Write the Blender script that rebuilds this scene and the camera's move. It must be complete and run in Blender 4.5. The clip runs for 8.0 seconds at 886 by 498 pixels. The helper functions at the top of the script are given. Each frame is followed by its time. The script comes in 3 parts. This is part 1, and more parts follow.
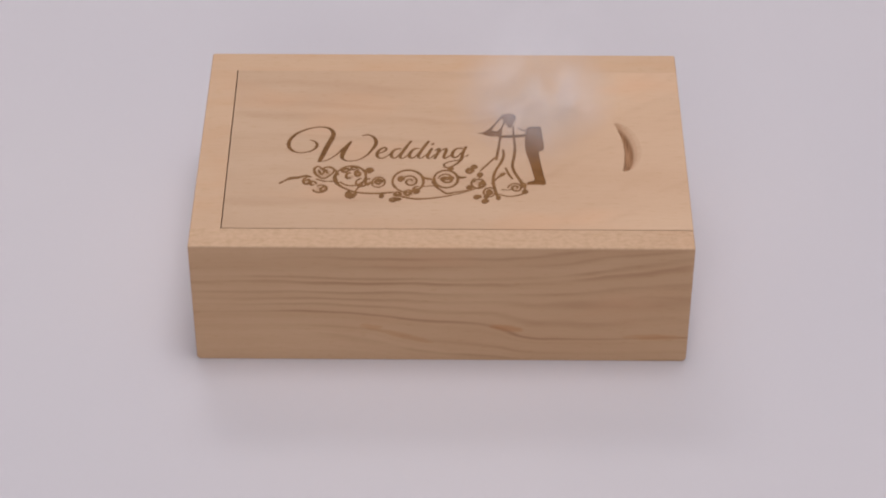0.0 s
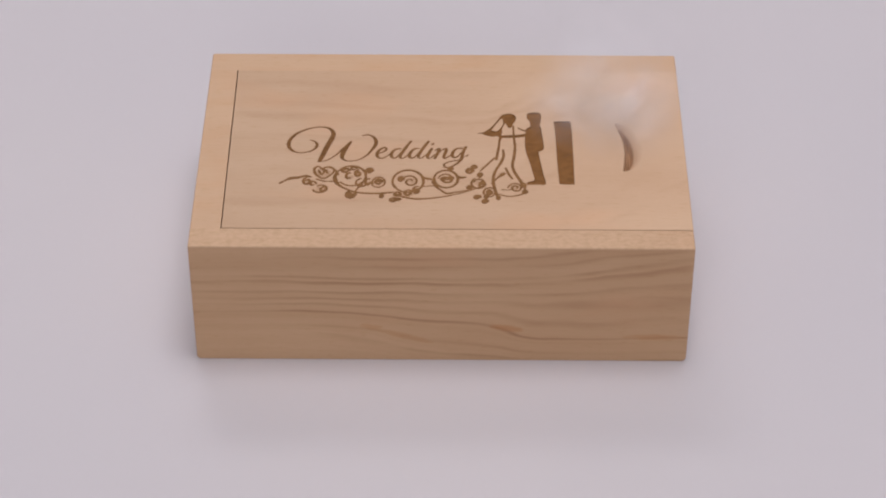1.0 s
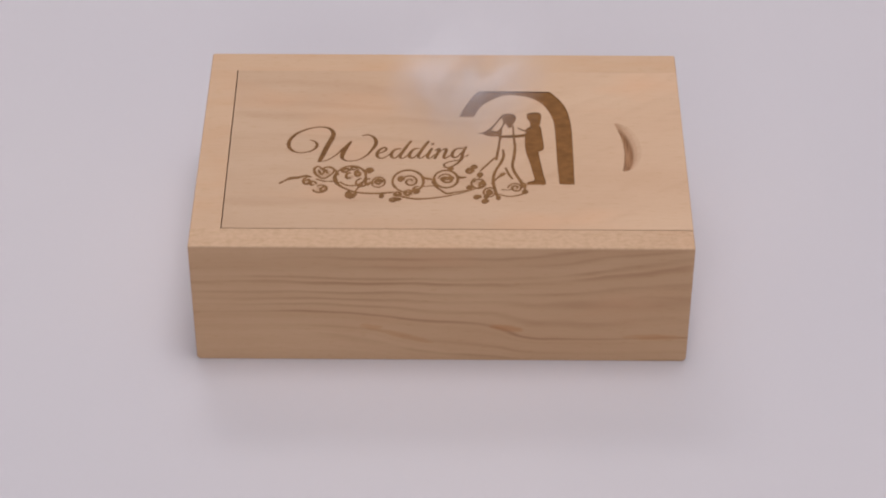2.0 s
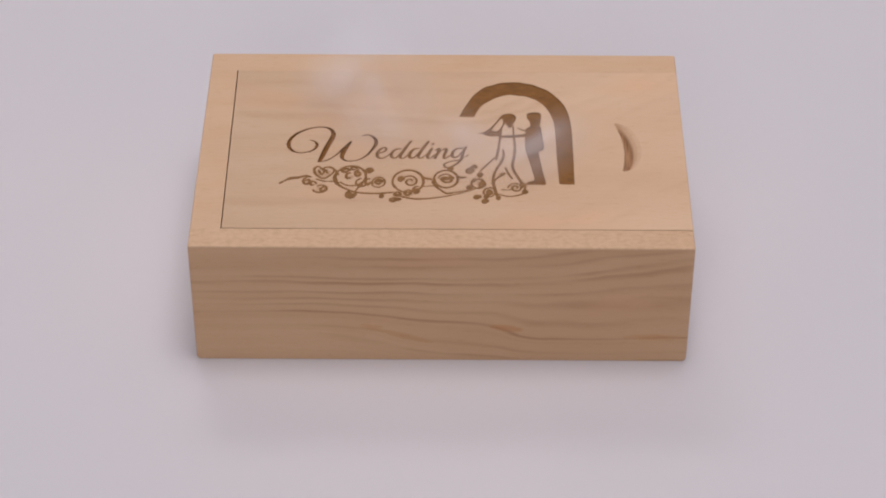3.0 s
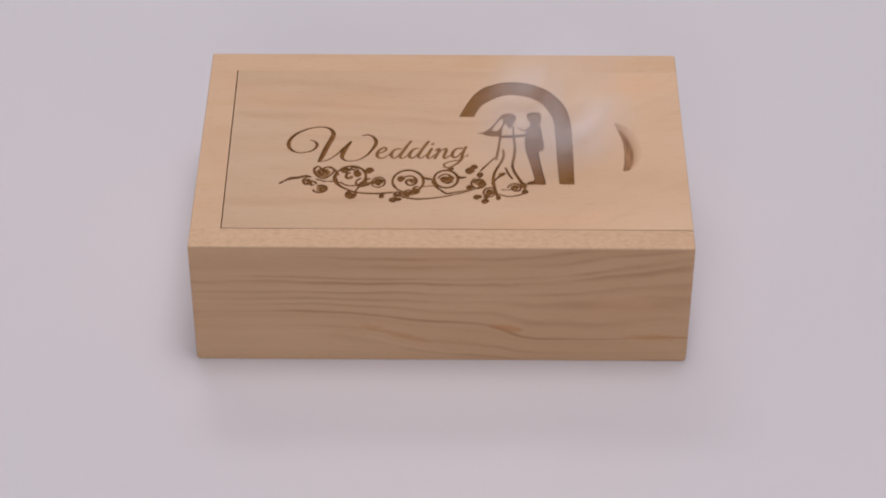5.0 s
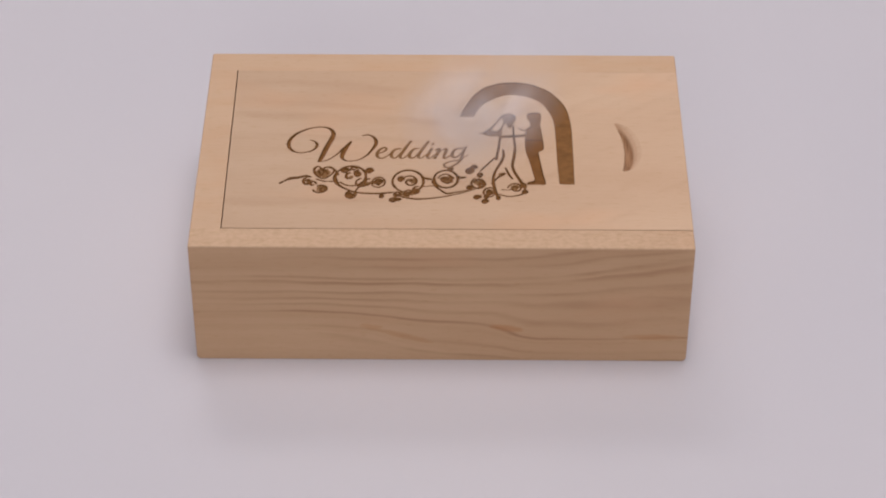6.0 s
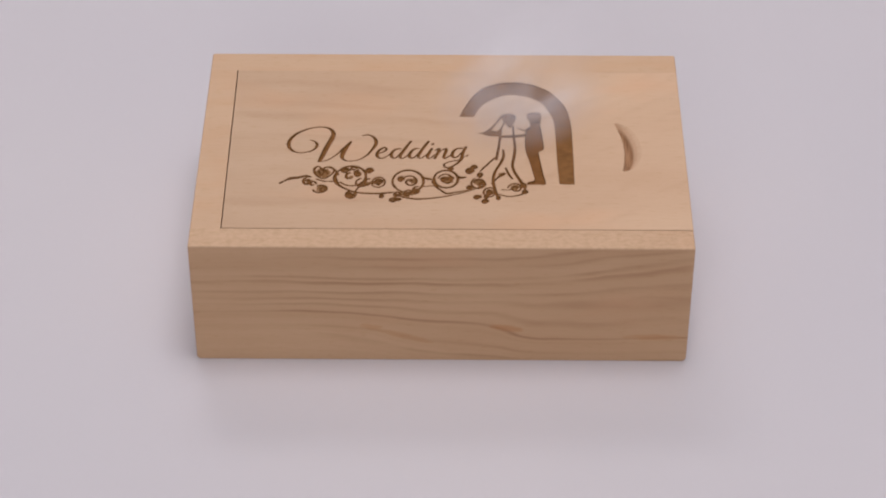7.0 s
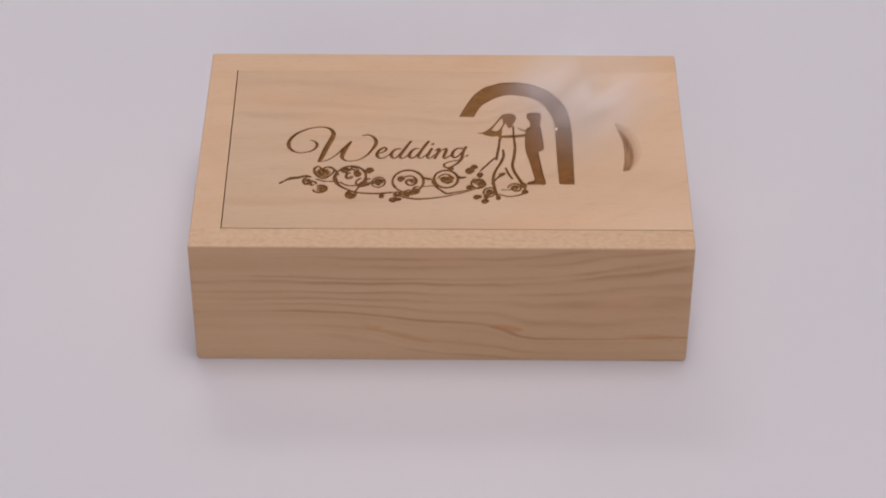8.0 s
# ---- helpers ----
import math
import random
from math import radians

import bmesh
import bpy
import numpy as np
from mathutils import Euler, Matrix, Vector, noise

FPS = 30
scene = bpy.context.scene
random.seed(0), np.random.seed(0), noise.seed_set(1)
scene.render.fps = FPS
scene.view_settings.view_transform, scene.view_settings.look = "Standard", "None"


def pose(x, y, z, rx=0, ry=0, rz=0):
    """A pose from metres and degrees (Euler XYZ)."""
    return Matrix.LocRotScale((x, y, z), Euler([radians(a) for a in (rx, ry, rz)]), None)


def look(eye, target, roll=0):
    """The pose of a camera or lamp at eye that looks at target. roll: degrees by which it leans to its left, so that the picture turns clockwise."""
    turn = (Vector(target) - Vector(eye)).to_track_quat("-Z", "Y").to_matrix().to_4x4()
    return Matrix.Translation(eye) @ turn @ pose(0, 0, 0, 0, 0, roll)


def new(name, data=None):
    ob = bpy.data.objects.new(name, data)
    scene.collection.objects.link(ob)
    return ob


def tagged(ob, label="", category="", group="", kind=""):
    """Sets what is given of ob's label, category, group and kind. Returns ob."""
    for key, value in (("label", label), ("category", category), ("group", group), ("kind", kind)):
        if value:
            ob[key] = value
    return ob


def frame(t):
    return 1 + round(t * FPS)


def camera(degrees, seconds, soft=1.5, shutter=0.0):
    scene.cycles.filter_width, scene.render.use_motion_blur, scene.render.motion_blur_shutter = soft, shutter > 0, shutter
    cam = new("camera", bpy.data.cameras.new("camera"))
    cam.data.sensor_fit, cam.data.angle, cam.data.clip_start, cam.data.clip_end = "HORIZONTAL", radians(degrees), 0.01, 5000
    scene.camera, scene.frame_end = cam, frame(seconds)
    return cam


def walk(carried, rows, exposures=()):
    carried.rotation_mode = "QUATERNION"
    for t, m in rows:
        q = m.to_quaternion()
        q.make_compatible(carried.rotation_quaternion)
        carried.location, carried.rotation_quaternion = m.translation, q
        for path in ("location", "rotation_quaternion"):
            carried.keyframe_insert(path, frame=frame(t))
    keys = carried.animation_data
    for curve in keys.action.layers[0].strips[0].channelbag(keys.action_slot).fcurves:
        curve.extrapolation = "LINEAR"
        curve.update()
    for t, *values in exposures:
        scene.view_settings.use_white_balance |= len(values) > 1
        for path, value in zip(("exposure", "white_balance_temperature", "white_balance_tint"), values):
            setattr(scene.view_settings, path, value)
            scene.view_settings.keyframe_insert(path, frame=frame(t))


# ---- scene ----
# The box stands on z = 0, its front face on y = 0, its middle on x = 0.
MM = 0.001
BOX_L, BOX_D, BOX_H = 0.1002, 0.0646, 0.0303

cam = camera(20.675, 8.0, soft=2.0)
EYE = (0.002855, -0.363371, 0.341307)
CAM = look(EYE, (EYE[0] - math.sin(0.0069506) * math.cos(0.708454), EYE[1] + math.cos(0.0069506) * math.cos(0.708454),
                 EYE[2] - math.sin(0.708454)), roll=0.0447)
walk(cam, [(0, CAM), (8, CAM)])

# ---- light ----
world = bpy.data.worlds.new("studio")
scene.world = world
world.use_nodes = True
world.node_tree.nodes["Background"].inputs[0].default_value = (0.95, 0.93, 1.0, 1)
world.node_tree.nodes["Background"].inputs[1].default_value = 0.25
scene.view_settings.exposure = -0.04


def softbox(name, eye, target, size, watts, colour):
    data = bpy.data.lights.new(name, "AREA")
    data.shape, data.size, data.energy, data.color = "SQUARE", size, watts, colour
    ob = new(name, data)
    ob.matrix_world = look(eye, target)
    return ob


softbox("ceiling_softbox", (0.1, 0.08, 1.5), (0, 0.03, 0), 0.6, 9.9, (1.0, 0.957, 0.985))
softbox("front_softbox", (-0.15, -1.5, 0.95), (0, 0.03, 0), 0.8, 6.7, (1.0, 0.957, 0.985))
softbox("key_softbox", (-0.2, 0.95, 0.95), (0, 0.03, 0), 0.5, 5.0, (1.0, 0.957, 0.985))
# unseen fill lamp, added to lighten the paper beside the box
softbox("overhead_fill", (0.25, -0.2, 1.4), (0, 0.03, 0), 0.7, 2.7, (1.0, 0.957, 0.985))


# ---- materials ----
def material(name, rough=0.6, spec=0.3):
    mat = bpy.data.materials.new(name)
    mat.use_nodes = True
    bsdf = mat.node_tree.nodes["Principled BSDF"]
    bsdf.inputs["Roughness"].default_value = rough
    bsdf.inputs["Specular IOR Level"].default_value = spec
    return mat, mat.node_tree.nodes, mat.node_tree.links, bsdf


def node(nodes, kind, **values):
    n = nodes.new(kind)
    for key, value in values.items():
        n.inputs[key.replace("_", " ")].default_value = value
    return n


def ramp(nodes, links, source, stops):
    n = nodes.new("ShaderNodeValToRGB")
    el = n.color_ramp.elements
    while len(el) < len(stops):
        el.new(0.5)
    for e, (at, c) in zip(el, stops):
        e.position, e.color = at, (*c, 1) if len(c) == 3 else c
    links.new(source, n.inputs[0])
    return n.outputs[0]


def grey(v):
    return (v, v, v)


def mixed(nodes, links, kind, factor, a, b):
    n = nodes.new("ShaderNodeMix")
    n.data_type, n.blend_type = "RGBA", kind
    if isinstance(factor, (int, float)):
        n.inputs[0].default_value = factor
    else:
        links.new(factor, n.inputs[0])
    for sock, value in ((n.inputs[6], a), (n.inputs[7], b)):
        if isinstance(value, tuple):
            sock.default_value = (*value, 1)
        else:
            links.new(value, sock)
    return n.outputs[2]


def stretched(nodes, links, source, scale, offset=(0, 0, 0)):
    m = nodes.new("ShaderNodeMapping")
    m.inputs["Scale"].default_value = scale
    m.inputs["Location"].default_value = offset
    links.new(source, m.inputs[0])
    return m.outputs[0]


def noise_at(nodes, links, vector, scale, detail=4.0, rough=0.55, distortion=0.0):
    n = node(nodes, "ShaderNodeTexNoise", Scale=scale, Detail=detail, Roughness=rough, Distortion=distortion)
    links.new(vector, n.inputs["Vector"])
    return n.outputs["Fac"]


BURN_ONE, BURN_TWO, PETAL_CUT = 0.30 * MM, 0.50 * MM, 0.145 * MM


def calc(nodes, links, operation, a, b=None, c=None):
    n = nodes.new("ShaderNodeMath")
    n.operation = operation
    for sock, value in zip(n.inputs, (a, b, c)):
        if isinstance(value, (int, float)):
            sock.default_value = value
        elif value is not None:
            links.new(value, sock)
    return n.outputs[0]


LINES = ((4.6, 0.8), (7.6, 0.45), (13.4, 1.0), (16.4, 0.45), (18.6, 0.55), (20.6, 0.7), (23.4, 1.0), (24.8, 0.8), (27.2, 0.7), (29.6, 0.8))


def growth(nodes, links, at, offset, knees):
    """The layer of the trunk at a place: its height, bent by slow noise, by a rise towards one end and by knees round old twigs."""
    sep = nodes.new("ShaderNodeSeparateXYZ")
    links.new(at, sep.inputs[0])
    x, y, z = (calc(nodes, links, "MULTIPLY", o, 1000.0) for o in sep.outputs)
    level = calc(nodes, links, "MULTIPLY_ADD", y, 0.35, z)
    slow = noise_at(nodes, links, stretched(nodes, links, at, (13, 22, 30), offset), 1.0, 1.0, 0.4)
    level = calc(nodes, links, "MULTIPLY_ADD", slow, 5.0, level)
    quick = noise_at(nodes, links, stretched(nodes, links, at, (48, 160, 160), offset), 1.0, 2.0, 0.5)
    level = calc(nodes, links, "MULTIPLY_ADD", calc(nodes, links, "SUBTRACT", quick, 0.5), 2.6, level)
    if not knees:
        # the lid's figure leans away from the grain towards one end
        lean = calc(nodes, links, "MAXIMUM", calc(nodes, links, "SUBTRACT", x, 10.0), 0.0)
        level = calc(nodes, links, "MULTIPLY_ADD", lean, -0.28, calc(nodes, links, "ADD", level, 6.0))
    if knees:
        # lines climb towards the far end in the upper half
        climb = calc(nodes, links, "MAXIMUM", calc(nodes, links, "SUBTRACT", x, 12.0), 0.0)
        high = calc(nodes, links, "MINIMUM", calc(nodes, links, "MAXIMUM", calc(nodes, links, "MULTIPLY_ADD", z, 0.08, -1.2), 0.0), 1.0)
        level = calc(nodes, links, "MULTIPLY_ADD", calc(nodes, links, "MULTIPLY", climb, high), -0.17, level)
        for at_x, drop, width in ((14.0, 2.3, 4.5), (-10.0, 2.2, 6.5)):
            bend = calc(nodes, links, "TANH", calc(nodes, links, "DIVIDE", calc(nodes, links, "SUBTRACT", x, at_x), width))
            near = calc(nodes, links, "MAXIMUM", calc(nodes, links, "MULTIPLY_ADD", calc(nodes, links, "ABSOLUTE", calc(nodes, links, "SUBTRACT", z, 7.0)), -0.10, 1.0), 0.0)
            level = calc(nodes, links, "MULTIPLY_ADD", calc(nodes, links, "MULTIPLY", bend, near), drop, level)
    return level, sep


def wood(name, ring, offset, burnt=False, knees=False, pale=(0.66, 0.45, 0.295), deep=(0.58, 0.37, 0.23)):
    """Maple: pale ground, growth lines along x, fine fibres, flecks; ring: the growth lines' strength."""
    mat, nodes, links, bsdf = material(name, 0.62, 0.02 if burnt else 0.12)
    at = nodes.new("ShaderNodeTexCoord").outputs["Object"]
    level, sep = growth(nodes, links, at, offset, knees)
    broad = noise_at(nodes, links, stretched(nodes, links, at, (14, 60, 60), offset), 1.0, 3.0)
    colour = mixed(nodes, links, "MIX", ramp(nodes, links, broad, [(0.3, grey(0.0)), (0.7, grey(0.8))]), pale, deep)
    # bands of early and late wood, then thin dark lines, both uneven in spacing
    run = nodes.new("ShaderNodeCombineXYZ")
    links.new(level, run.inputs[2])
    drift = calc(nodes, links, "MULTIPLY", sep.outputs[0], 9.0)
    links.new(drift, run.inputs[0])
    band = noise_at(nodes, links, run.outputs[0], 0.3, 2.0, 0.5)
    colour = mixed(nodes, links, "MIX", calc(nodes, links, "MULTIPLY", ramp(nodes, links, band, [(0.42, grey(0.0)), (0.62, grey(1.0))]), 0.22 * ring), colour, (0.47, 0.26, 0.14))
    # late-wood lines lie at uneven levels of the trunk, some strong, some faint
    stops = [(0.0, grey(0.0))]
    for at_mm, strength in LINES:
        stops += [((at_mm - 0.9) / 50, grey(0.0)), ((at_mm - 0.06) / 50, grey(strength)), ((at_mm + 0.4) / 50, grey(0.0))]
    thin = ramp(nodes, links, calc(nodes, links, "DIVIDE", level, 50.0), stops)
    patchy = noise_at(nodes, links, stretched(nodes, links, at, (30, 120, 120), (7, 1, offset[1])), 1.0, 2.0)
    patchy = ramp(nodes, links, patchy, [(0.38, grey(0.08)), (0.66, grey(1.0))])
    thin = mixed(nodes, links, "MULTIPLY", 1.0, thin, patchy)
    if knees:
        # clear wood low at one end
        cx = calc(nodes, links, "DIVIDE", calc(nodes, links, "MULTIPLY_ADD", sep.outputs[0], 1000.0, 44.0), 26.0)
        cz = calc(nodes, links, "DIVIDE", calc(nodes, links, "MULTIPLY_ADD", sep.outputs[2], 1000.0, -4.5), 7.0)
        clear = calc(nodes, links, "ADD", calc(nodes, links, "MULTIPLY", cx, cx), calc(nodes, links, "MULTIPLY", cz, cz))
        thin = calc(nodes, links, "MULTIPLY", thin, ramp(nodes, links, clear, [(0.55, grey(0.12)), (1.0, grey(1.0))]))
        # the outermost layer of the block is plain sapwood
        thin = calc(nodes, links, "MULTIPLY", thin, ramp(nodes, links, calc(nodes, links, "MULTIPLY_ADD", sep.outputs[2], 1000.0, -29.2), [(0.1, grey(1.0)), (0.8, grey(0.1))]))
        mottle = noise_at(nodes, links, stretched(nodes, links, at, (750, 1100, 0)), 1.0, 3.0, 0.6)
        mottle = ramp(nodes, links, mottle, [(0.33, (0.86, 0.83, 0.79)), (0.6, grey(1.02))])
        skin = ramp(nodes, links, calc(nodes, links, "MULTIPLY_ADD", sep.outputs[2], 1000.0, -29.2), [(0.6, grey(0.0)), (0.95, grey(1.0))])
        colour = mixed(nodes, links, "MIX", calc(nodes, links, "MULTIPLY", skin, 0.65), colour, (0.625, 0.435, 0.295))
        lip = calc(nodes, links, "MULTIPLY", skin, calc(nodes, links, "LESS_THAN", sep.outputs[1], 5.6 * MM))
        colour = mixed(nodes, links, "MULTIPLY", calc(nodes, links, "MULTIPLY", lip, 0.7), colour, mottle)
        # slanting warm streaks over the rest of the rim
        slant = nodes.new("ShaderNodeMapping")
        slant.inputs["Rotation"].default_value = (0, 0, 0.5)
        slant.inputs["Scale"].default_value = (60, 190, 0)
        links.new(at, slant.inputs[0])
        streak = noise_at(nodes, links, slant.outputs[0], 1.0, 3.0, 0.5, 0.4)
        streak = ramp(nodes, links, streak, [(0.42, grey(0.0)), (0.7, grey(0.6))])
        rest = calc(nodes, links, "MULTIPLY", skin, calc(nodes, links, "GREATER_THAN", sep.outputs[1], 5.6 * MM))
        colour = mixed(nodes, links, "MIX", calc(nodes, links, "MULTIPLY", rest, streak), colour, (0.62, 0.385, 0.235))
    colour = mixed(nodes, links, "MIX", calc(nodes, links, "MULTIPLY", thin, 0.75 * ring), colour, (0.34, 0.165, 0.08))
    fibre = noise_at(nodes, links, stretched(nodes, links, at, (110, 2400, 2400)), 1.0, 5.0, 0.7)
    colour = mixed(nodes, links, "MULTIPLY", 1.0, colour, ramp(nodes, links, fibre, [(0.3, (0.967, 0.959, 0.948)), (0.6, grey(1.0))]))
    fleck = noise_at(nodes, links, stretched(nodes, links, at, (420, 1700, 1700)), 1.0, 2.0, 0.5)
    colour = mixed(nodes, links, "MULTIPLY", 1.0, colour, ramp(nodes, links, fleck, [(0.26, (0.95, 0.925, 0.89)), (0.42, grey(1.0))]))
    # warm, reddish clouds
    red = noise_at(nodes, links, stretched(nodes, links, at, (30, 70, 70), (offset[1], 4, 9)), 1.0, 2.0)
    colour = mixed(nodes, links, "MIX", ramp(nodes, links, red, [(0.55, grey(0.0)), (0.8, grey(0.5))]), colour, (0.68, 0.39, 0.23))
    if knees:
        # rusty flecks where twigs once grew, drawn out along the grain
        for px, pz, lx, lean, rust in ((13.2, 8.9, 4.6, 0.62, 0.6), (-14.2, 9.0, 3.2, 0.3, 0.34), (-7.5, 6.6, 7.5, 2.0, 0.3), (43.0, 6.6, 8.0, 0.0, 0.42)):
            dx = calc(nodes, links, "DIVIDE", calc(nodes, links, "MULTIPLY_ADD", sep.outputs[0], 1000.0, -px), lx)
            dz = calc(nodes, links, "DIVIDE", calc(nodes, links, "MULTIPLY_ADD", sep.outputs[2], 1000.0, -pz), 1.15)
            dz = calc(nodes, links, "MULTIPLY_ADD", dx, lean, dz)
            far = calc(nodes, links, "ADD", calc(nodes, links, "MULTIPLY", dx, dx), calc(nodes, links, "MULTIPLY", dz, dz))
            far = calc(nodes, links, "MULTIPLY_ADD", fleck, 0.8, far)
            colour = mixed(nodes, links, "MIX", ramp(nodes, links, far, [(0.25, grey(rust)), (0.9, grey(0.4 * rust)), (1.9, grey(0.0))]), colour, (0.52, 0.225, 0.075))
    if burnt:
        # light growing towards the right end, put into the lid's colour
        end_light = ramp(nodes, links, calc(nodes, links, "MULTIPLY_ADD", sep.outputs[0], 10.0, 0.5), [(0.1, grey(0.955)), (0.9, grey(1.085))])
        colour = mixed(nodes, links, "MULTIPLY", 1.0, colour, end_light)
        # char by the depth that the laser has cut
        depth = nodes.new("ShaderNodeMapRange")
        depth.inputs["From Min"].default_value, depth.inputs["From Max"].default_value = 0.0, -BURN_TWO
        links.new(sep.outputs[2], depth.inputs["Value"])
        soot = noise_at(nodes, links, stretched(nodes, links, at, (380, 620, 300)), 1.0, 3.0)
        soot = ramp(nodes, links, soot, [(0.32, grey(0.8)), (0.68, grey(1.12))])
        one = BURN_ONE / BURN_TWO
        # darker stops at wall depths: char, and the walls' shade put into the colour
        shaded_char = ramp(nodes, links, depth.outputs[0], [(0.0, (0.36, 0.20, 0.095)), (0.25, (0.31, 0.165, 0.072)), (0.42, (0.11, 0.045, 0.014)), (one - 0.12, (0.11, 0.045, 0.014)), (one - 0.05, (0.235, 0.113, 0.042)), (one + 0.03, (0.23, 0.109, 0.040)), (0.71, (0.15, 0.066, 0.022)), (0.80, (0.070, 0.028, 0.008)), (0.87, (0.070, 0.028, 0.008)), (0.95, (0.215, 0.096, 0.033))])
        shaded_char = mixed(nodes, links, "MULTIPLY", 1.0, shaded_char, soot)
        where = ramp(nodes, links, depth.outputs[0], [(0.04, grey(0.0)), (0.2, grey(1.0))])
        notch = calc(nodes, links, "LESS_THAN", sep.outputs[0], 33 * MM)
        # only within the drawing, not on the lid's flanks
        field = calc(nodes, links, "MULTIPLY", notch, calc(nodes, links, "GREATER_THAN", sep.outputs[0], -38 * MM))
        field = calc(nodes, links, "MULTIPLY", field, calc(nodes, links, "GREATER_THAN", sep.outputs[1], 9 * MM))
        field = calc(nodes, links, "MULTIPLY", field, calc(nodes, links, "LESS_THAN", sep.outputs[1], 57.5 * MM))
        colour = mixed(nodes, links, "MIX", calc(nodes, links, "MULTIPLY", where, field), colour, shaded_char)
        # striped end grain in the thumb notch, with the deep side's shade painted in
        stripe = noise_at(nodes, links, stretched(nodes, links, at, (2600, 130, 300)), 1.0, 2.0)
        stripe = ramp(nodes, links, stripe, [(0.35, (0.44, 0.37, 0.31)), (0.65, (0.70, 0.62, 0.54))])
        notch_shade = ramp(nodes, links, calc(nodes, links, "MULTIPLY", sep.outputs[2], -1000.0 / 3.0), [(0.30, grey(0.0)), (0.52, grey(1.0))])
        notch_shade = calc(nodes, links, "MULTIPLY", notch_shade, calc(nodes, links, "SUBTRACT", 1.0, notch))
        colour = mixed(nodes, links, "MULTIPLY", notch_shade, colour, stripe)
    links.new(colour, bsdf.inputs["Base Color"])
    bump = node(nodes, "ShaderNodeBump", Strength=0.1, Distance=0.0001)
    links.new(fibre, bump.inputs["Height"])
    links.new(bump.outputs[0], bsdf.inputs["Normal"])
    return mat


def paper():
    mat, nodes, links, bsdf = material("white_paper", 0.55, 0.3)
    at = nodes.new("ShaderNodeTexCoord").outputs["Object"]
    cloud = noise_at(nodes, links, at, 7.0, 2.0)
    colour = ramp(nodes, links, cloud, [(0.3, (0.605, 0.58, 0.615)), (0.7, (0.635, 0.605, 0.63))])
    links.new(colour, bsdf.inputs["Base Color"])
    tooth = noise_at(nodes, links, at, 900.0, 3.0)
    bump = node(nodes, "ShaderNodeBump", Strength=0.05, Distance=0.0002)
    links.new(tooth, bump.inputs["Height"])
    links.new(bump.outputs[0], bsdf.inputs["Normal"])
    return mat


def paint(name, value):
    mat, nodes, links, bsdf = material(name, 0.8, 0.2)
    at = nodes.new("ShaderNodeTexCoord").outputs["Object"]
    links.new(ramp(nodes, links, noise_at(nodes, links, at, 3.0), [(0.3, tuple(0.96 * v for v in value)), (0.7, value)]), bsdf.inputs["Base Color"])
    return mat


M_PAPER = paper()
M_WALL = paint("white_wall_paint", (0.78, 0.77, 0.78))
M_BODY = wood("maple_body", 0.95, (3.1, 0.4, 1.7), knees=True, pale=(0.68, 0.458, 0.285), deep=(0.60, 0.38, 0.225))
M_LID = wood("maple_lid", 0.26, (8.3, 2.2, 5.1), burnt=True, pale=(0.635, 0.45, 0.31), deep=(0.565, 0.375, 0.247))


# ---- building helpers ----
def part(name, bm, mat, parent=None, label=""):
    me = bpy.data.meshes.new(name)
    bm.to_mesh(me)
    bm.free()
    me.materials.append(mat)
    ob = new(name, me)
    ob.parent = parent
    return tagged(ob, label)


def block(x0, x1, y0, y1, z0, z1, bevel=0.0, segments=3):
    bm = bmesh.new()
    bmesh.ops.create_cube(bm, size=1)
    for v in bm.verts:
        v.co = ((x0 + x1) / 2 + v.co.x * (x1 - x0), (y0 + y1) / 2 + v.co.y * (y1 - y0), (z0 + z1) / 2 + v.co.z * (z1 - z0))
    if bevel:
        bmesh.ops.bevel(bm, geom=list(bm.edges), offset=bevel, segments=segments, profile=0.5, affect="EDGES")
    return bm


def solid(verts, faces):
    me = bpy.data.meshes.new("solid")
    me.from_pydata(verts, [], faces)
    me.validate()
    return me


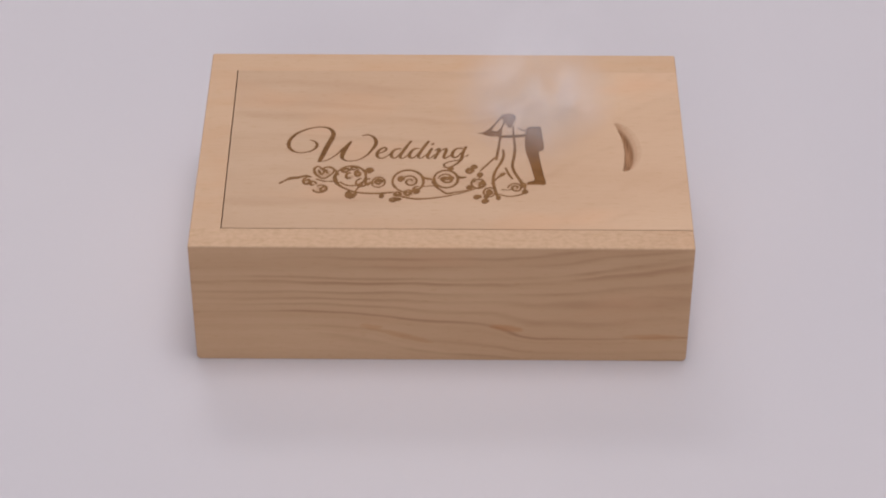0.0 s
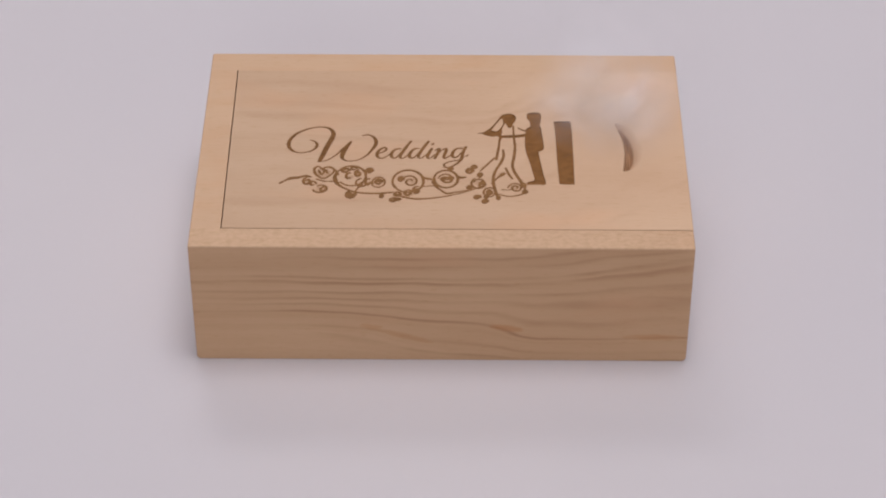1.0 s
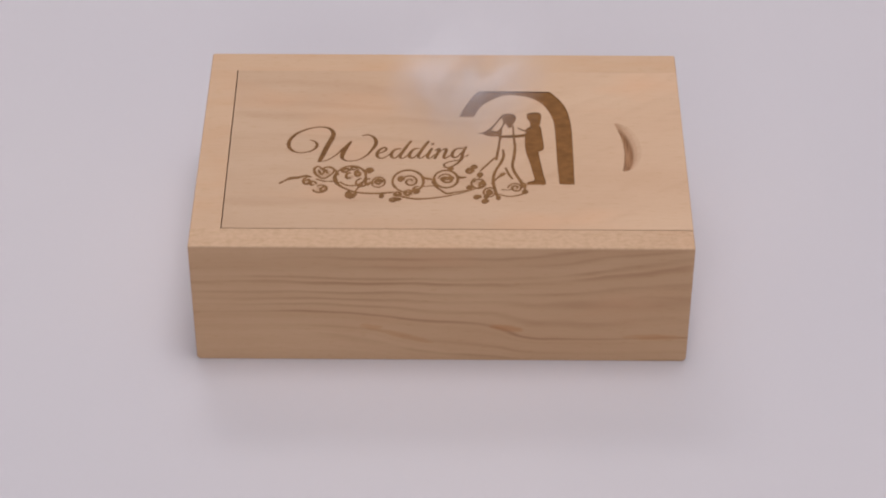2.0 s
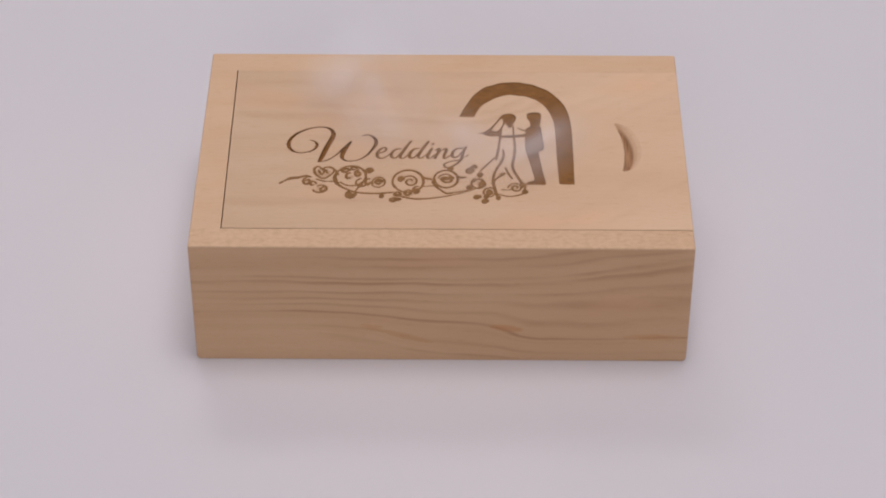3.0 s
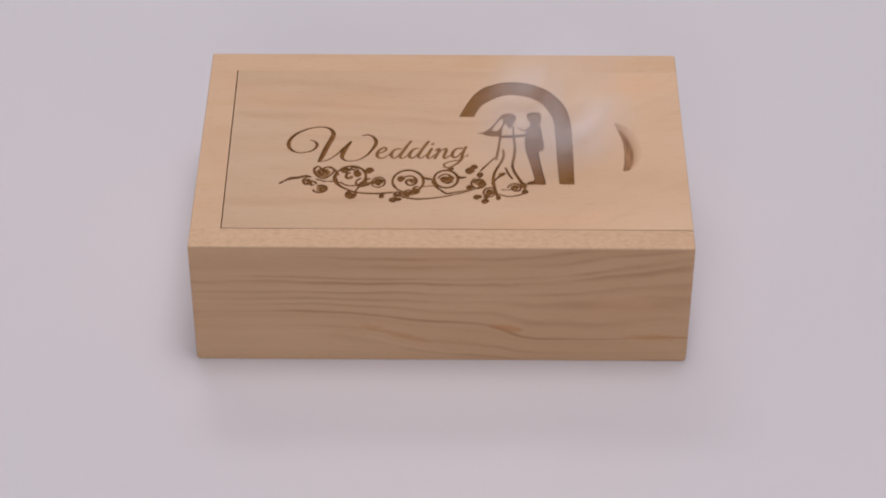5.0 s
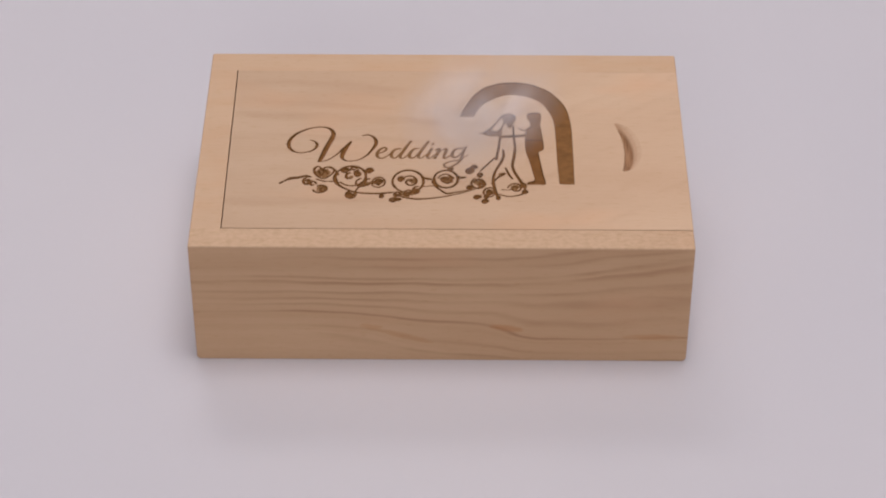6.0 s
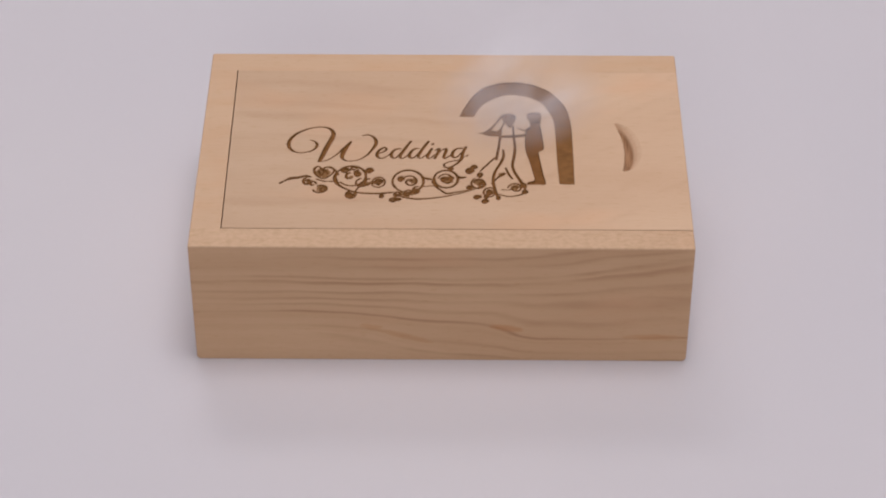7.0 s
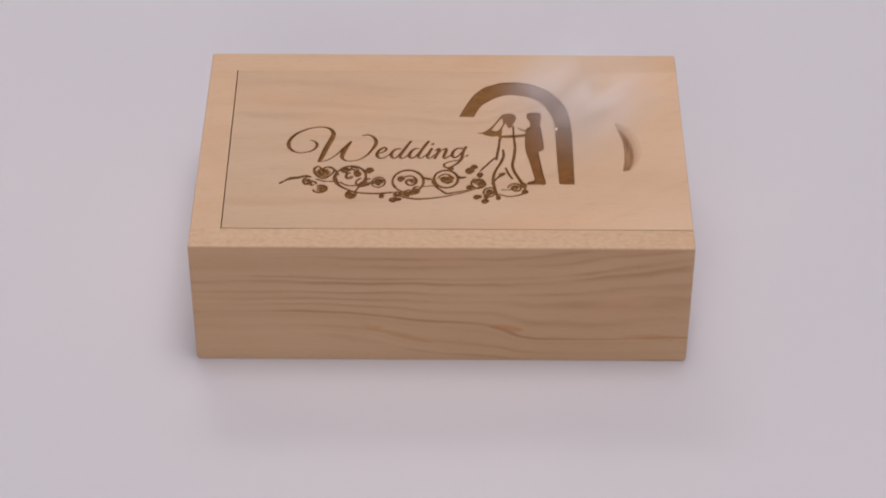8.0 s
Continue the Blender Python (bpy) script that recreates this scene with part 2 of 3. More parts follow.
# ---- the setting: a white paper sheet on a table, in a plain white room ----
def setting():
    bm = bmesh.new()
    # the sheet lies flat and sweeps up behind
    line = [(-0.75, 0.0), (0.62, 0.0)]
    line += [(0.62 + 0.3 * math.sin(a), 0.3 - 0.3 * math.cos(a)) for a in (math.pi / 2 * i / 16 for i in range(1, 17))] + [(0.92, 1.0)]
    rows = [[bm.verts.new((x, y, z)) for y, z in line] for x in (-0.9, -0.3, 0.3, 0.9)]
    for a, b in zip(rows, rows[1:]):
        for i in range(len(line) - 1):
            bm.faces.new((a[i], b[i], b[i + 1], a[i + 1]))
    low = bmesh.ops.extrude_face_region(bm, geom=list(bm.faces))["geom"]
    for v in low:
        if isinstance(v, bmesh.types.BMVert):
            v.co.z -= 0.0012
            v.co.y += 0.0012 * min(1.0, max(0.0, (v.co.y - 0.62) / 0.3))
    bmesh.ops.recalc_face_normals(bm, faces=list(bm.faces))
    sheet = part("ground", bm, M_PAPER)
    tagged(sheet, "seamless lilac-white paper sheet under the box", "backdrop", kind="structure")
    table = part("table", block(-0.95, 0.95, -0.8, 0.97, -0.75, -0.0013, 0.003), M_WALL)
    tagged(table, "plain white plinth table under the paper sheet", "table", kind="structure")
    for name, b in (("floor", (-2.5, 2.5, -2.5, 2.5, -0.85, -0.75)), ("ceiling", (-2.5, 2.5, -2.5, 2.5, 1.75, 1.85)),
                    ("wall_north", (-2.5, 2.5, 2.5, 2.6, -0.85, 1.85)), ("wall_south", (-2.5, 2.5, -2.6, -2.5, -0.85, 1.85)),
                    ("wall_east", (2.5, 2.6, -2.6, 2.6, -0.85, 1.85)), ("wall_west", (-2.6, -2.5, -2.6, 2.6, -0.85, 1.85))):
        tagged(part(name, block(*b), M_WALL), "plain white painted room surface", name.split("_")[0], kind="structure")


# ---- the drawing on the lid, in millimetres on the lid's plane ----
XS = np.concatenate([[-43.76, -43.73, -43.66], np.arange(-43.3, -34, 1.2), np.arange(-34.0, 28.0, 0.11), np.arange(28.1, 34.0, 1.0), np.arange(34.2, 43.0, 0.16), np.arange(43.3, 49.7, 1.2), [49.75, 49.95, 50.08]])
YS = np.concatenate([[5.78, 5.84, 5.95], np.arange(6.4, 13, 1.2), np.arange(13.2, 56.0, 0.14), np.arange(56.4, 57.9, 0.6), [58.02, 58.14, 58.26]])
GX, GY = np.meshgrid(XS, YS, indexing="ij")
FAR = 9.0


def empty_field():
    return np.full(GX.shape, FAR)


def dab(field, xs, ys, rs):
    """Joins a run of round dabs to a distance field."""
    for x, y, r in zip(xs, ys, rs):
        i0, i1 = np.searchsorted(XS, (x - r - 0.5, x + r + 0.5))
        j0, j1 = np.searchsorted(YS, (y - r - 0.5, y + r + 0.5))
        win = field[i0:i1, j0:j1]
        np.minimum(win, np.hypot(GX[i0:i1, j0:j1] - x, GY[i0:i1, j0:j1] - y) - r, out=win)


def smooth_run(pts, steps=14):
    """A Catmull-Rom run through the points."""
    p = np.array([pts[0], *pts, pts[-1]], float)
    out = []
    for a, b, c, d in zip(p, p[1:], p[2:], p[3:]):
        for t in np.linspace(0, 1, steps, endpoint=False):
            out.append(0.5 * (2 * b + (c - a) * t + (2 * a - 5 * b + 4 * c - d) * t * t + (3 * b - a - 3 * c + d) * t ** 3))
    out.append(p[-2])
    return np.array(out)


def pen_on(field, *pts):
    q = smooth_run(pts)
    dab(field, q[:, 0], q[:, 1], np.maximum(q[:, 2] / 2, 0.09))


def curl_on(field, x, y, rx, ry, a0, sweep, end, w):
    """A spiral stroke that starts at the angle a0 and winds in to end times its radius."""
    t = np.linspace(0, 1, max(12, int(abs(sweep) * max(rx, ry) / 12)))
    a, k = np.radians(a0 + sweep * t), 1 - (1 - end) * t
    dab(field, x + rx * k * np.cos(a), y + ry * k * np.sin(a), w / 2 * (0.75 + 0.35 * np.sin(math.pi * t)))


def fill_on(field, pts, rounded=True):
    q = smooth_run([*pts, pts[0]], 8)[:, :2] if rounded else np.array([*pts, pts[0]], float)
    inside, near = np.zeros(GX.shape, bool), empty_field()
    for (xa, ya), (xb, yb) in zip(q, q[1:]):
        ex, ey = xb - xa, yb - ya
        t = np.clip(((GX - xa) * ex + (GY - ya) * ey) / (ex * ex + ey * ey + 1e-12), 0, 1)
        np.minimum(near, np.hypot(GX - xa - t * ex, GY - ya - t * ey), out=near)
        if ya != yb:
            inside ^= ((GY < ya) != (GY < yb)) & (GX < xa + (GY - ya) * ex / ey)
    np.minimum(field, np.where(inside, -near, near), out=field)


def draw_capital():
    field = empty_field()

    def pen(*pts):
        pen_on(field, *pts)
    pen((-27.5, 34.2, 0.17), (-26.4, 33.6, 0.33), (-26.0, 32.3, 0.56), (-26.8, 30.8, 0.39), (-28.6, 30.0, 0.24), (-30.4, 30.2, 0.39), (-31.7, 31.7, 0.67), (-31.8, 33.8, 0.72), (-30.6, 36.1, 0.56), (-28.4, 37.8, 0.42), (-25.8, 38.6, 0.33), (-23.8, 38.2, 0.50), (-22.8, 36.7, 0.78), (-23.0, 34.8, 1.00), (-24.0, 31.7, 1.05), (-24.8, 28.7, 0.94), (-25.3, 27.2, 0.67))
    pen((-25.2, 27.0, 0.22), (-23.6, 27.6, 0.24), (-21.9, 29.3, 0.28), (-20.6, 31.4, 0.33), (-19.2, 33.5, 0.39))
    pen((-19.0, 33.7, 0.44), (-20.0, 31.6, 0.89), (-20.6, 29.5, 0.89), (-20.6, 28.2, 0.56), (-19.5, 27.3, 0.28), (-17.5, 27.6, 0.24), (-15.7, 29.1, 0.33), (-14.4, 31.4, 0.56), (-13.8, 33.3, 0.72), (-14.2, 35.0, 0.56), (-15.3, 36.0, 0.33), (-16.7, 35.8, 0.22))
    return field


def draw_letters():
    field = empty_field()

    def pen(*pts):
        pen_on(field, *pts)
    pen((-13.5, 29.7, 0.27), (-12.3, 30.3, 0.33), (-11.6, 31.2, 0.41), (-12.0, 31.8, 0.38), (-13.0, 31.0, 0.54), (-13.5, 29.5, 0.61), (-13.1, 28.4, 0.43), (-12.1, 28.4, 0.27), (-10.7, 29.7, 0.24))
    pen((-8.6, 31.4, 0.30), (-9.7, 31.2, 0.47), (-10.5, 29.9, 0.61), (-10.4, 28.6, 0.54), (-9.6, 28.4, 0.30), (-8.6, 30.1, 0.27))
    pen((-6.6, 33.9, 0.47), (-7.7, 31.6, 0.61), (-8.6, 29.4, 0.61), (-8.6, 28.4, 0.41), (-7.9, 28.4, 0.27), (-7.0, 29.6, 0.22))
    pen((-4.9, 31.5, 0.30), (-5.9, 31.3, 0.47), (-6.7, 29.9, 0.61), (-6.7, 28.6, 0.54), (-5.9, 28.5, 0.30), (-4.9, 30.1, 0.27))
    pen((-2.9, 33.9, 0.47), (-4.0, 31.7, 0.61), (-4.9, 29.4, 0.61), (-4.9, 28.5, 0.41), (-4.2, 28.5, 0.27), (-3.1, 29.8, 0.22))
    pen((-2.2, 31.5, 0.46), (-2.8, 30.0, 0.61), (-3.1, 28.8, 0.57), (-2.6, 28.3, 0.30), (-1.6, 29.6, 0.22))
    pen((-2.1, 33.0, 0.49), (-1.9, 33.2, 0.34))
    pen((-1.5, 30.9, 0.22), (-0.7, 31.5, 0.47), (-1.0, 30.0, 0.61), (-1.6, 28.3, 0.49))
    pen((-1.3, 29.2, 0.22), (-0.2, 30.9, 0.27), (0.7, 31.5, 0.47), (0.7, 30.6, 0.60), (0.3, 29.0, 0.57), (0.6, 28.3, 0.33), (1.7, 29.4, 0.22))
    pen((4.1, 31.7, 0.33), (2.9, 31.5, 0.47), (2.1, 30.2, 0.61), (2.1, 28.9, 0.54), (2.9, 28.7, 0.33), (3.9, 30.2, 0.30))
    pen((4.8, 32.1, 0.54), (4.2, 30.2, 0.62), (3.8, 27.9, 0.57), (2.7, 26.3, 0.41), (1.4, 25.3, 0.41), (0.5, 25.5, 0.41), (0.4, 26.4, 0.33), (1.5, 27.2, 0.27), (3.4, 27.9, 0.24), (5.3, 29.5, 0.22))
    return field


def draw_vine():
    field = empty_field()

    def pen(*pts):
        pen_on(field, *pts)

    def curl(*values):
        curl_on(field, *values)
    pen((-32.9, 20.0, 0.54), (-32.1, 20.7, 0.37), (-30.9, 21.5, 0.75), (-29.3, 21.8, 0.67), (-27.8, 22.4, 0.45), (-26.8, 22.0, 0.37))
    pen((-24.1, 25.2, 0.30), (-22.7, 25.0, 0.37), (-21.8, 24.1, 0.37), (-21.2, 22.8, 0.37))
    pen((-25.6, 21.3, 0.30), (-23.8, 20.6, 0.30), (-22.1, 20.6, 0.30), (-20.7, 20.2, 0.24))
    pen((-21.4, 23.9, 0.52), (-21.9, 21.7, 0.75), (-21.2, 19.7, 0.60), (-19.5, 18.2, 0.42), (-17.6, 17.2, 0.45), (-15.1, 16.8, 0.45), (-12.6, 16.8, 0.54), (-10.0, 17.2, 0.39))
    pen((-16.3, 19.7, 0.30), (-17.2, 18.3, 0.30), (-17.6, 17.2, 0.39))
    pen((-9.4, 16.7, 0.36), (-7.5, 15.6, 0.45), (-4.8, 15.1, 0.45), (-1.4, 15.5, 0.39), (2.1, 16.4, 0.33), (5.5, 17.8, 0.30), (7.8, 19.1, 0.27))
    pen((-3.9, 19.1, 0.24), (-2.0, 19.3, 0.24), (-0.3, 19.3, 0.21))
    pen((-3.8, 22.0, 0.39), (-2.9, 21.6, 0.66), (-1.7, 21.4, 0.39))
    pen((-1.8, 20.7, 0.75), (-1.2, 19.1, 0.51), (-0.1, 17.8, 0.39), (1.0, 16.9, 0.48), (2.7, 17.3, 0.39), (5.2, 18.0, 0.24))
    pen((3.0, 22.6, 0.33), (3.8, 22.0, 0.66), (4.8, 22.2, 0.30))
    pen((10.1, 20.2, 0.30), (11.2, 21.9, 0.36), (12.4, 23.2, 0.82), (12.6, 23.5, 0.45))
    pen((-24.5, 24.4, 0.36), (-25.4, 25.4, 0.39), (-26.2, 24.6, 0.45), (-25.8, 22.8, 0.45), (-24.3, 21.5, 0.39), (-22.9, 22.6, 0.39), (-22.1, 24.1, 0.39), (-22.8, 25.2, 0.36), (-23.8, 25.2, 0.33), (-24.5, 24.3, 0.33))
    pen((-25.3, 24.1, 0.39), (-24.8, 22.8, 0.48), (-24.3, 23.3, 0.36), (-24.0, 24.3, 0.45), (-23.5, 23.3, 0.39))
    curl(-27.5, 20.6, 0.9, 1.3, 90, 420, 0.3, 0.53)
    curl(-26.3, 19.8, 0.7, 0.9, 0, 300, 0.4, 0.46)
    curl(-24.7, 18.4, 1.6, 1.5, 200, 290, 0.6, 0.46)
    curl(-24.1, 17.9, 0.8, 0.9, 40, 330, 0.4, 0.46)
    curl(-18.5, 22.3, 3.2, 3.5, 205, -345, 0.86, 0.42)
    curl(-19.8, 24.1, 0.9, 0.7, 0, 330, 0.5, 0.60)
    curl(-19.1, 22.3, 0.6, 1.1, 60, 250, 0.6, 0.53)
    curl(-17.2, 23.2, 0.7, 1.1, 90, 400, 0.3, 0.57)
    curl(-18.1, 24.8, 0.7, 0.6, 0, 300, 0.5, 0.53)
    curl(-14.9, 24.1, 0.7, 0.9, 0, 420, 0.3, 0.64)
    curl(-16.3, 20.1, 1.4, 1.5, 100, 300, 0.5, 0.40)
    curl(-15.1, 20.3, 0.7, 1.3, 60, 300, 0.4, 0.50)
    curl(-13.0, 20.5, 1.5, 1.8, 180, 380, 0.8, 0.32)
    curl(-13.0, 20.5, 0.9, 1.1, 0, 520, 0.2, 0.46)
    curl(-18.5, 16.3, 1.1, 1.3, 0, 380, 0.7, 0.43)
    curl(-18.5, 16.3, 0.6, 0.7, 90, 500, 0.3, 0.50)
    curl(-12.2, 15.9, 0.3, 0.5, 0, 360, 0.6, 0.53)
    curl(-6.9, 20.7, 3.2, 3.7, 215, -375, 0.95, 0.46)
    curl(-6.5, 20.7, 1.7, 2.0, 160, -480, 0.25, 0.40)
    curl(-8.4, 21.4, 0.6, 0.9, 0, 420, 0.3, 0.57)
    curl(-6.9, 16.9, 0.9, 1.1, 30, 420, 0.3, 0.53)
    curl(-5.2, 17.8, 0.8, 1.3, 70, 420, 0.3, 0.53)
    curl(-9.1, 16.5, 0.7, 0.9, 0, 380, 0.4, 0.46)
    curl(-9.8, 14.7, 0.9, 0.7, 0, 420, 0.3, 0.53)
    curl(-8.8, 14.9, 0.5, 0.5, 0, 360, 0.4, 0.46)
    curl(0.8, 21.5, 2.5, 2.9, 190, -375, 0.93, 0.46)
    curl(0.8, 21.5, 1.6, 1.8, 170, -560, 0.2, 0.40)
    curl(0.2, 21.5, 0.5, 0.7, 0, 400, 0.3, 0.50)
    curl(1.8, 21.7, 0.5, 0.7, 0, 400, 0.3, 0.50)
    curl(5.6, 24.1, 0.8, 1.1, 0, 430, 0.3, 0.57)
    curl(6.5, 25.4, 0.6, 0.7, 0, 400, 0.4, 0.50)
    curl(5.6, 18.8, 0.6, 0.7, 0, 430, 0.3, 0.53)
    curl(7.4, 20.2, 1.5, 1.8, 120, 400, 0.7, 0.40)
    curl(8.1, 19.7, 0.7, 1.1, 0, 500, 0.25, 0.53)
    curl(7.7, 22.8, 0.5, 0.9, 0, 400, 0.4, 0.46)
    curl(9.6, 17.3, 1.3, 1.6, 0, 380, 0.8, 0.35)
    curl(9.6, 17.3, 0.6, 0.9, 90, 520, 0.25, 0.50)
    curl(7.1, 15.7, 0.7, 0.7, 0, 420, 0.3, 0.53)
    curl(8.7, 14.4, 0.6, 0.7, 0, 420, 0.3, 0.57)
    curl(9.0, 15.9, 0.5, 0.7, 0, 380, 0.4, 0.43)
    curl(11.4, 15.5, 0.3, 0.7, 0, 380, 0.4, 0.46)
    curl(14.9, 18.8, 1.5, 1.6, 180, -560, 0.2, 0.38)
    curl(16.5, 19.5, 0.5, 0.9, 0, 400, 0.3, 0.53)
    curl(16.8, 17.4, 0.5, 0.7, 0, 400, 0.3, 0.50)
    curl(1.7, 24.8, 0.5, 0.6, 0, 380, 0.4, 0.46)
    return field


def draw_petals():
    """Leaves and blossoms of the vine: filled, cut less deep than its lines."""
    field = empty_field()
    for x, y, r in ((-24.4, 23.4, 1.6), (-24.5, 18.3, 1.1), (-27.0, 20.4, 0.8), (-18.4, 15.9, 0.95), (-15.8, 19.9, 1.0), (-13.1, 20.5, 1.1), (-14.8, 24.3, 0.6),
                    (-9.6, 15.2, 0.75), (-8.3, 16.7, 0.6), (-7.1, 16.4, 0.65), (-6.0, 16.8, 0.65), (-8.3, 21.6, 0.55), (-6.0, 20.9, 0.9), (1.1, 21.2, 1.3),
                    (5.6, 24.0, 0.8), (6.6, 25.3, 0.7), (7.5, 20.6, 1.1), (10.1, 17.5, 0.9), (8.7, 14.6, 0.6), (7.4, 16.1, 0.7), (11.5, 15.9, 0.45),
                    (14.8, 19.0, 0.9), (16.9, 19.3, 0.55), (17.0, 17.6, 0.5), (15.9, 21.2, 0.45), (12.0, 23.3, 0.55), (5.6, 18.8, 0.5),
                    (-19.8, 24.6, 0.8), (-17.5, 23.5, 0.75), (-18.6, 21.9, 0.6), (1.7, 24.8, 0.5)):
        dab(field, (x,), (y,), (r,))
    # ragged rims, and slits between the petals
    return field + 0.2 * np.sin(GX * 4.7 + 1.3 * np.sin(GY * 3.1)) * np.sin(GY * 4.1 + np.sin(GX * 2.3)) + 0.05


def draw_gown():
    field = empty_field()

    def pen(*pts):
        pen_on(field, *pts)
    pen((7.8, 24.3, 0.37), (9.2, 26.3, 0.40), (10.7, 28.5, 0.37))
    pen((11.8, 34.8, 0.37), (11.7, 32.7, 0.42), (11.4, 30.4, 0.47), (11.1, 28.0, 0.45))
    pen((12.5, 31.2, 0.37), (12.6, 29.1, 0.50), (11.9, 26.7, 0.55), (10.9, 24.3, 0.50), (10.4, 21.5, 0.57), (10.7, 18.4, 0.57), (11.4, 15.5, 0.55))
    pen((13.0, 25.2, 0.37), (13.6, 23.2, 0.45), (14.3, 21.7, 0.30))
    pen((14.7, 39.2, 0.32), (14.8, 35.2, 0.42), (15.0, 32.0, 0.50), (14.7, 28.6, 0.55), (14.4, 26.5, 0.50), (14.6, 24.5, 0.52), (15.4, 22.3, 0.55), (16.3, 20.1, 0.62))
    pen((11.5, 16.8, 0.25), (13.2, 16.1, 0.30), (15.1, 16.3, 0.30), (16.6, 17.2, 0.42), (16.8, 18.8, 0.42))
    pen((12.1, 18.2, 0.20), (13.3, 18.1, 0.20), (14.2, 18.4, 0.20))
    return field


def draw_veil():
    field = empty_field()

    def pen(*pts):
        pen_on(field, *pts)
    fill_on(field, [(8.1, 36.7), (9.8, 38.4), (11.1, 40.5), (12.2, 42.7), (13.0, 43.3), (13.8, 43.3), (13.4, 41.9), (13.0, 40.2), (12.4, 38.4), (12.1, 36.3), (10.0, 35.7)])
    gap = empty_field()
    fill_on(gap, [(10.1, 37.8), (11.3, 40.2), (12.2, 41.7), (12.6, 41.3), (12.5, 39.6), (11.4, 37.6)])
    np.maximum(field, -gap, out=field)
    fill_on(field, [(12.9, 42.7), (13.6, 43.5), (14.7, 43.3), (15.3, 42.3), (15.1, 41.0), (14.6, 39.8), (14.3, 38.8), (13.7, 38.8), (13.2, 40.2), (12.8, 41.3)])
    pen((11.9, 35.7, 0.80), (14.0, 35.7, 0.95), (15.9, 35.9, 0.90), (17.7, 36.3, 0.95))
    pen((12.1, 38.0, 0.35), (11.9, 36.1, 0.43), (12.1, 34.8, 0.35))
    pen((15.8, 38.6, 0.27), (17.0, 37.7, 0.32), (18.0, 38.3, 0.43))
    pen((7.4, 36.7, 0.21), (8.6, 36.9, 0.40), (10.0, 36.9, 0.67))
    return field


def draw_coat():
    field = empty_field()
    fill_on(field, [(17.4, 38.3), (18.4, 39.2), (19.7, 39.8), (20.4, 38.9), (20.6, 36.9), (20.9, 32.0), (20.3, 30.9), (19.8, 30.5), (20.2, 26.7), (20.6, 23.4), (21.0, 20.1), (19.3, 19.9), (17.4, 19.9), (17.4, 20.6), (18.8, 21.4), (18.5, 24.0), (18.0, 27.1), (17.3, 30.5), (17.1, 34.2)])
    fill_on(field, [(17.7, 41.9), (17.7, 43.3), (18.6, 43.9), (20.0, 43.9), (20.6, 43.1), (20.5, 41.6), (20.1, 39.6), (18.5, 39.2), (18.2, 40.8)])
    return field


def draw_arch():
    field = empty_field()
    # an uneven band: outer and inner line of the doorway
    outer = [(3.4, 42.4), (5.5, 47.8), (7.9, 51.8), (11.0, 53.8), (14.6, 54.6), (18.8, 53.8), (22.4, 51.4), (25.3, 47.1), (26.6, 41.6), (26.9, 33.3), (26.9, 20.0)]
    inner = [(23.9, 20.1), (23.6, 28.6), (23.5, 36.2), (23.1, 41.6), (21.6, 45.9), (19.3, 48.6), (16.3, 49.8), (12.7, 49.8), (9.7, 47.8), (7.9, 45.8), (6.5, 42.3)]
    line = [tuple(q) for run in (outer, inner) for q in smooth_run([(x, y, 0) for x, y in run], 5)[:, :2]]
    fill_on(field, line, rounded=False)
    # the crown's rim is uneven
    field += 0.08 * np.sin(GX * 1.9 + 0.6 * np.sin(GX * 0.7)) * np.clip((GY - 47) / 3, 0, 1)
    return field


CAPITAL, LETTERS, VINE, GOWN, VEIL, COAT, ARCH = (f() for f in (draw_capital, draw_letters, draw_vine, draw_gown, draw_veil, draw_coat, draw_arch))
PETALS = draw_petals()
ALL = np.minimum.reduce([CAPITAL, LETTERS, VINE, GOWN, VEIL, COAT, ARCH])
LID_TOP = BOX_H


def lid_heights():
    """The lid's surface below its top, in metres: cut strokes, thumb notch and eased edges."""
    step = np.clip((0.05 - ALL) / 0.13, 0, 1)
    step = step * step * (3 - 2 * step)
    once = ((ARCH < 0.1) & ~((GX > 18) & (GY < 39.0))) | ((VEIL < 0.1) & (np.minimum(GOWN, COAT) > 0.1))
    z = -step * np.where(once, BURN_ONE, BURN_TWO)
    leaf = np.clip((0.05 - PETALS) / 0.2, 0, 1)
    z = np.minimum(z, -leaf * leaf * (3 - 2 * leaf) * PETAL_CUT)
    # uneven floor of the cut
    wave = np.sin(GX * 9.1 + np.sin(GY * 5.3) * 2) * np.sin(GY * 11.7 + np.sin(GX * 3.1))
    z += step * wave * 0.012 * MM
    # thumb notch: a steep wall on one side, a ramp that runs out to a round edge
    v = (GY - 32.4) / 8.1
    left = 36.4 + 1.25 * (1 - v * v) - 0.55 * v
    right = 36.4 + 4.7 * np.sqrt(np.clip(1 - v * v, 0, 1)) - 0.55 * v
    wide = np.maximum(right - left, 1e-3)
    u = (GX - left) / wide
    ramp_down = np.interp(u, (-0.04, 0.0, 0.3, 0.52, 0.75, 1.0), (0.0, 1.0, 0.9, 0.46, 0.16, 0.0))
    notch = np.where((np.abs(v) < 1) & (wide > 0.05), ramp_down * wide * 0.78, 0)
    z -= notch * MM
    edge = np.minimum(XS[-1] - GX, GY - YS[0])
    z -= np.clip(0.13 - edge, 0, 0.13) * 0.7 * MM
    return z


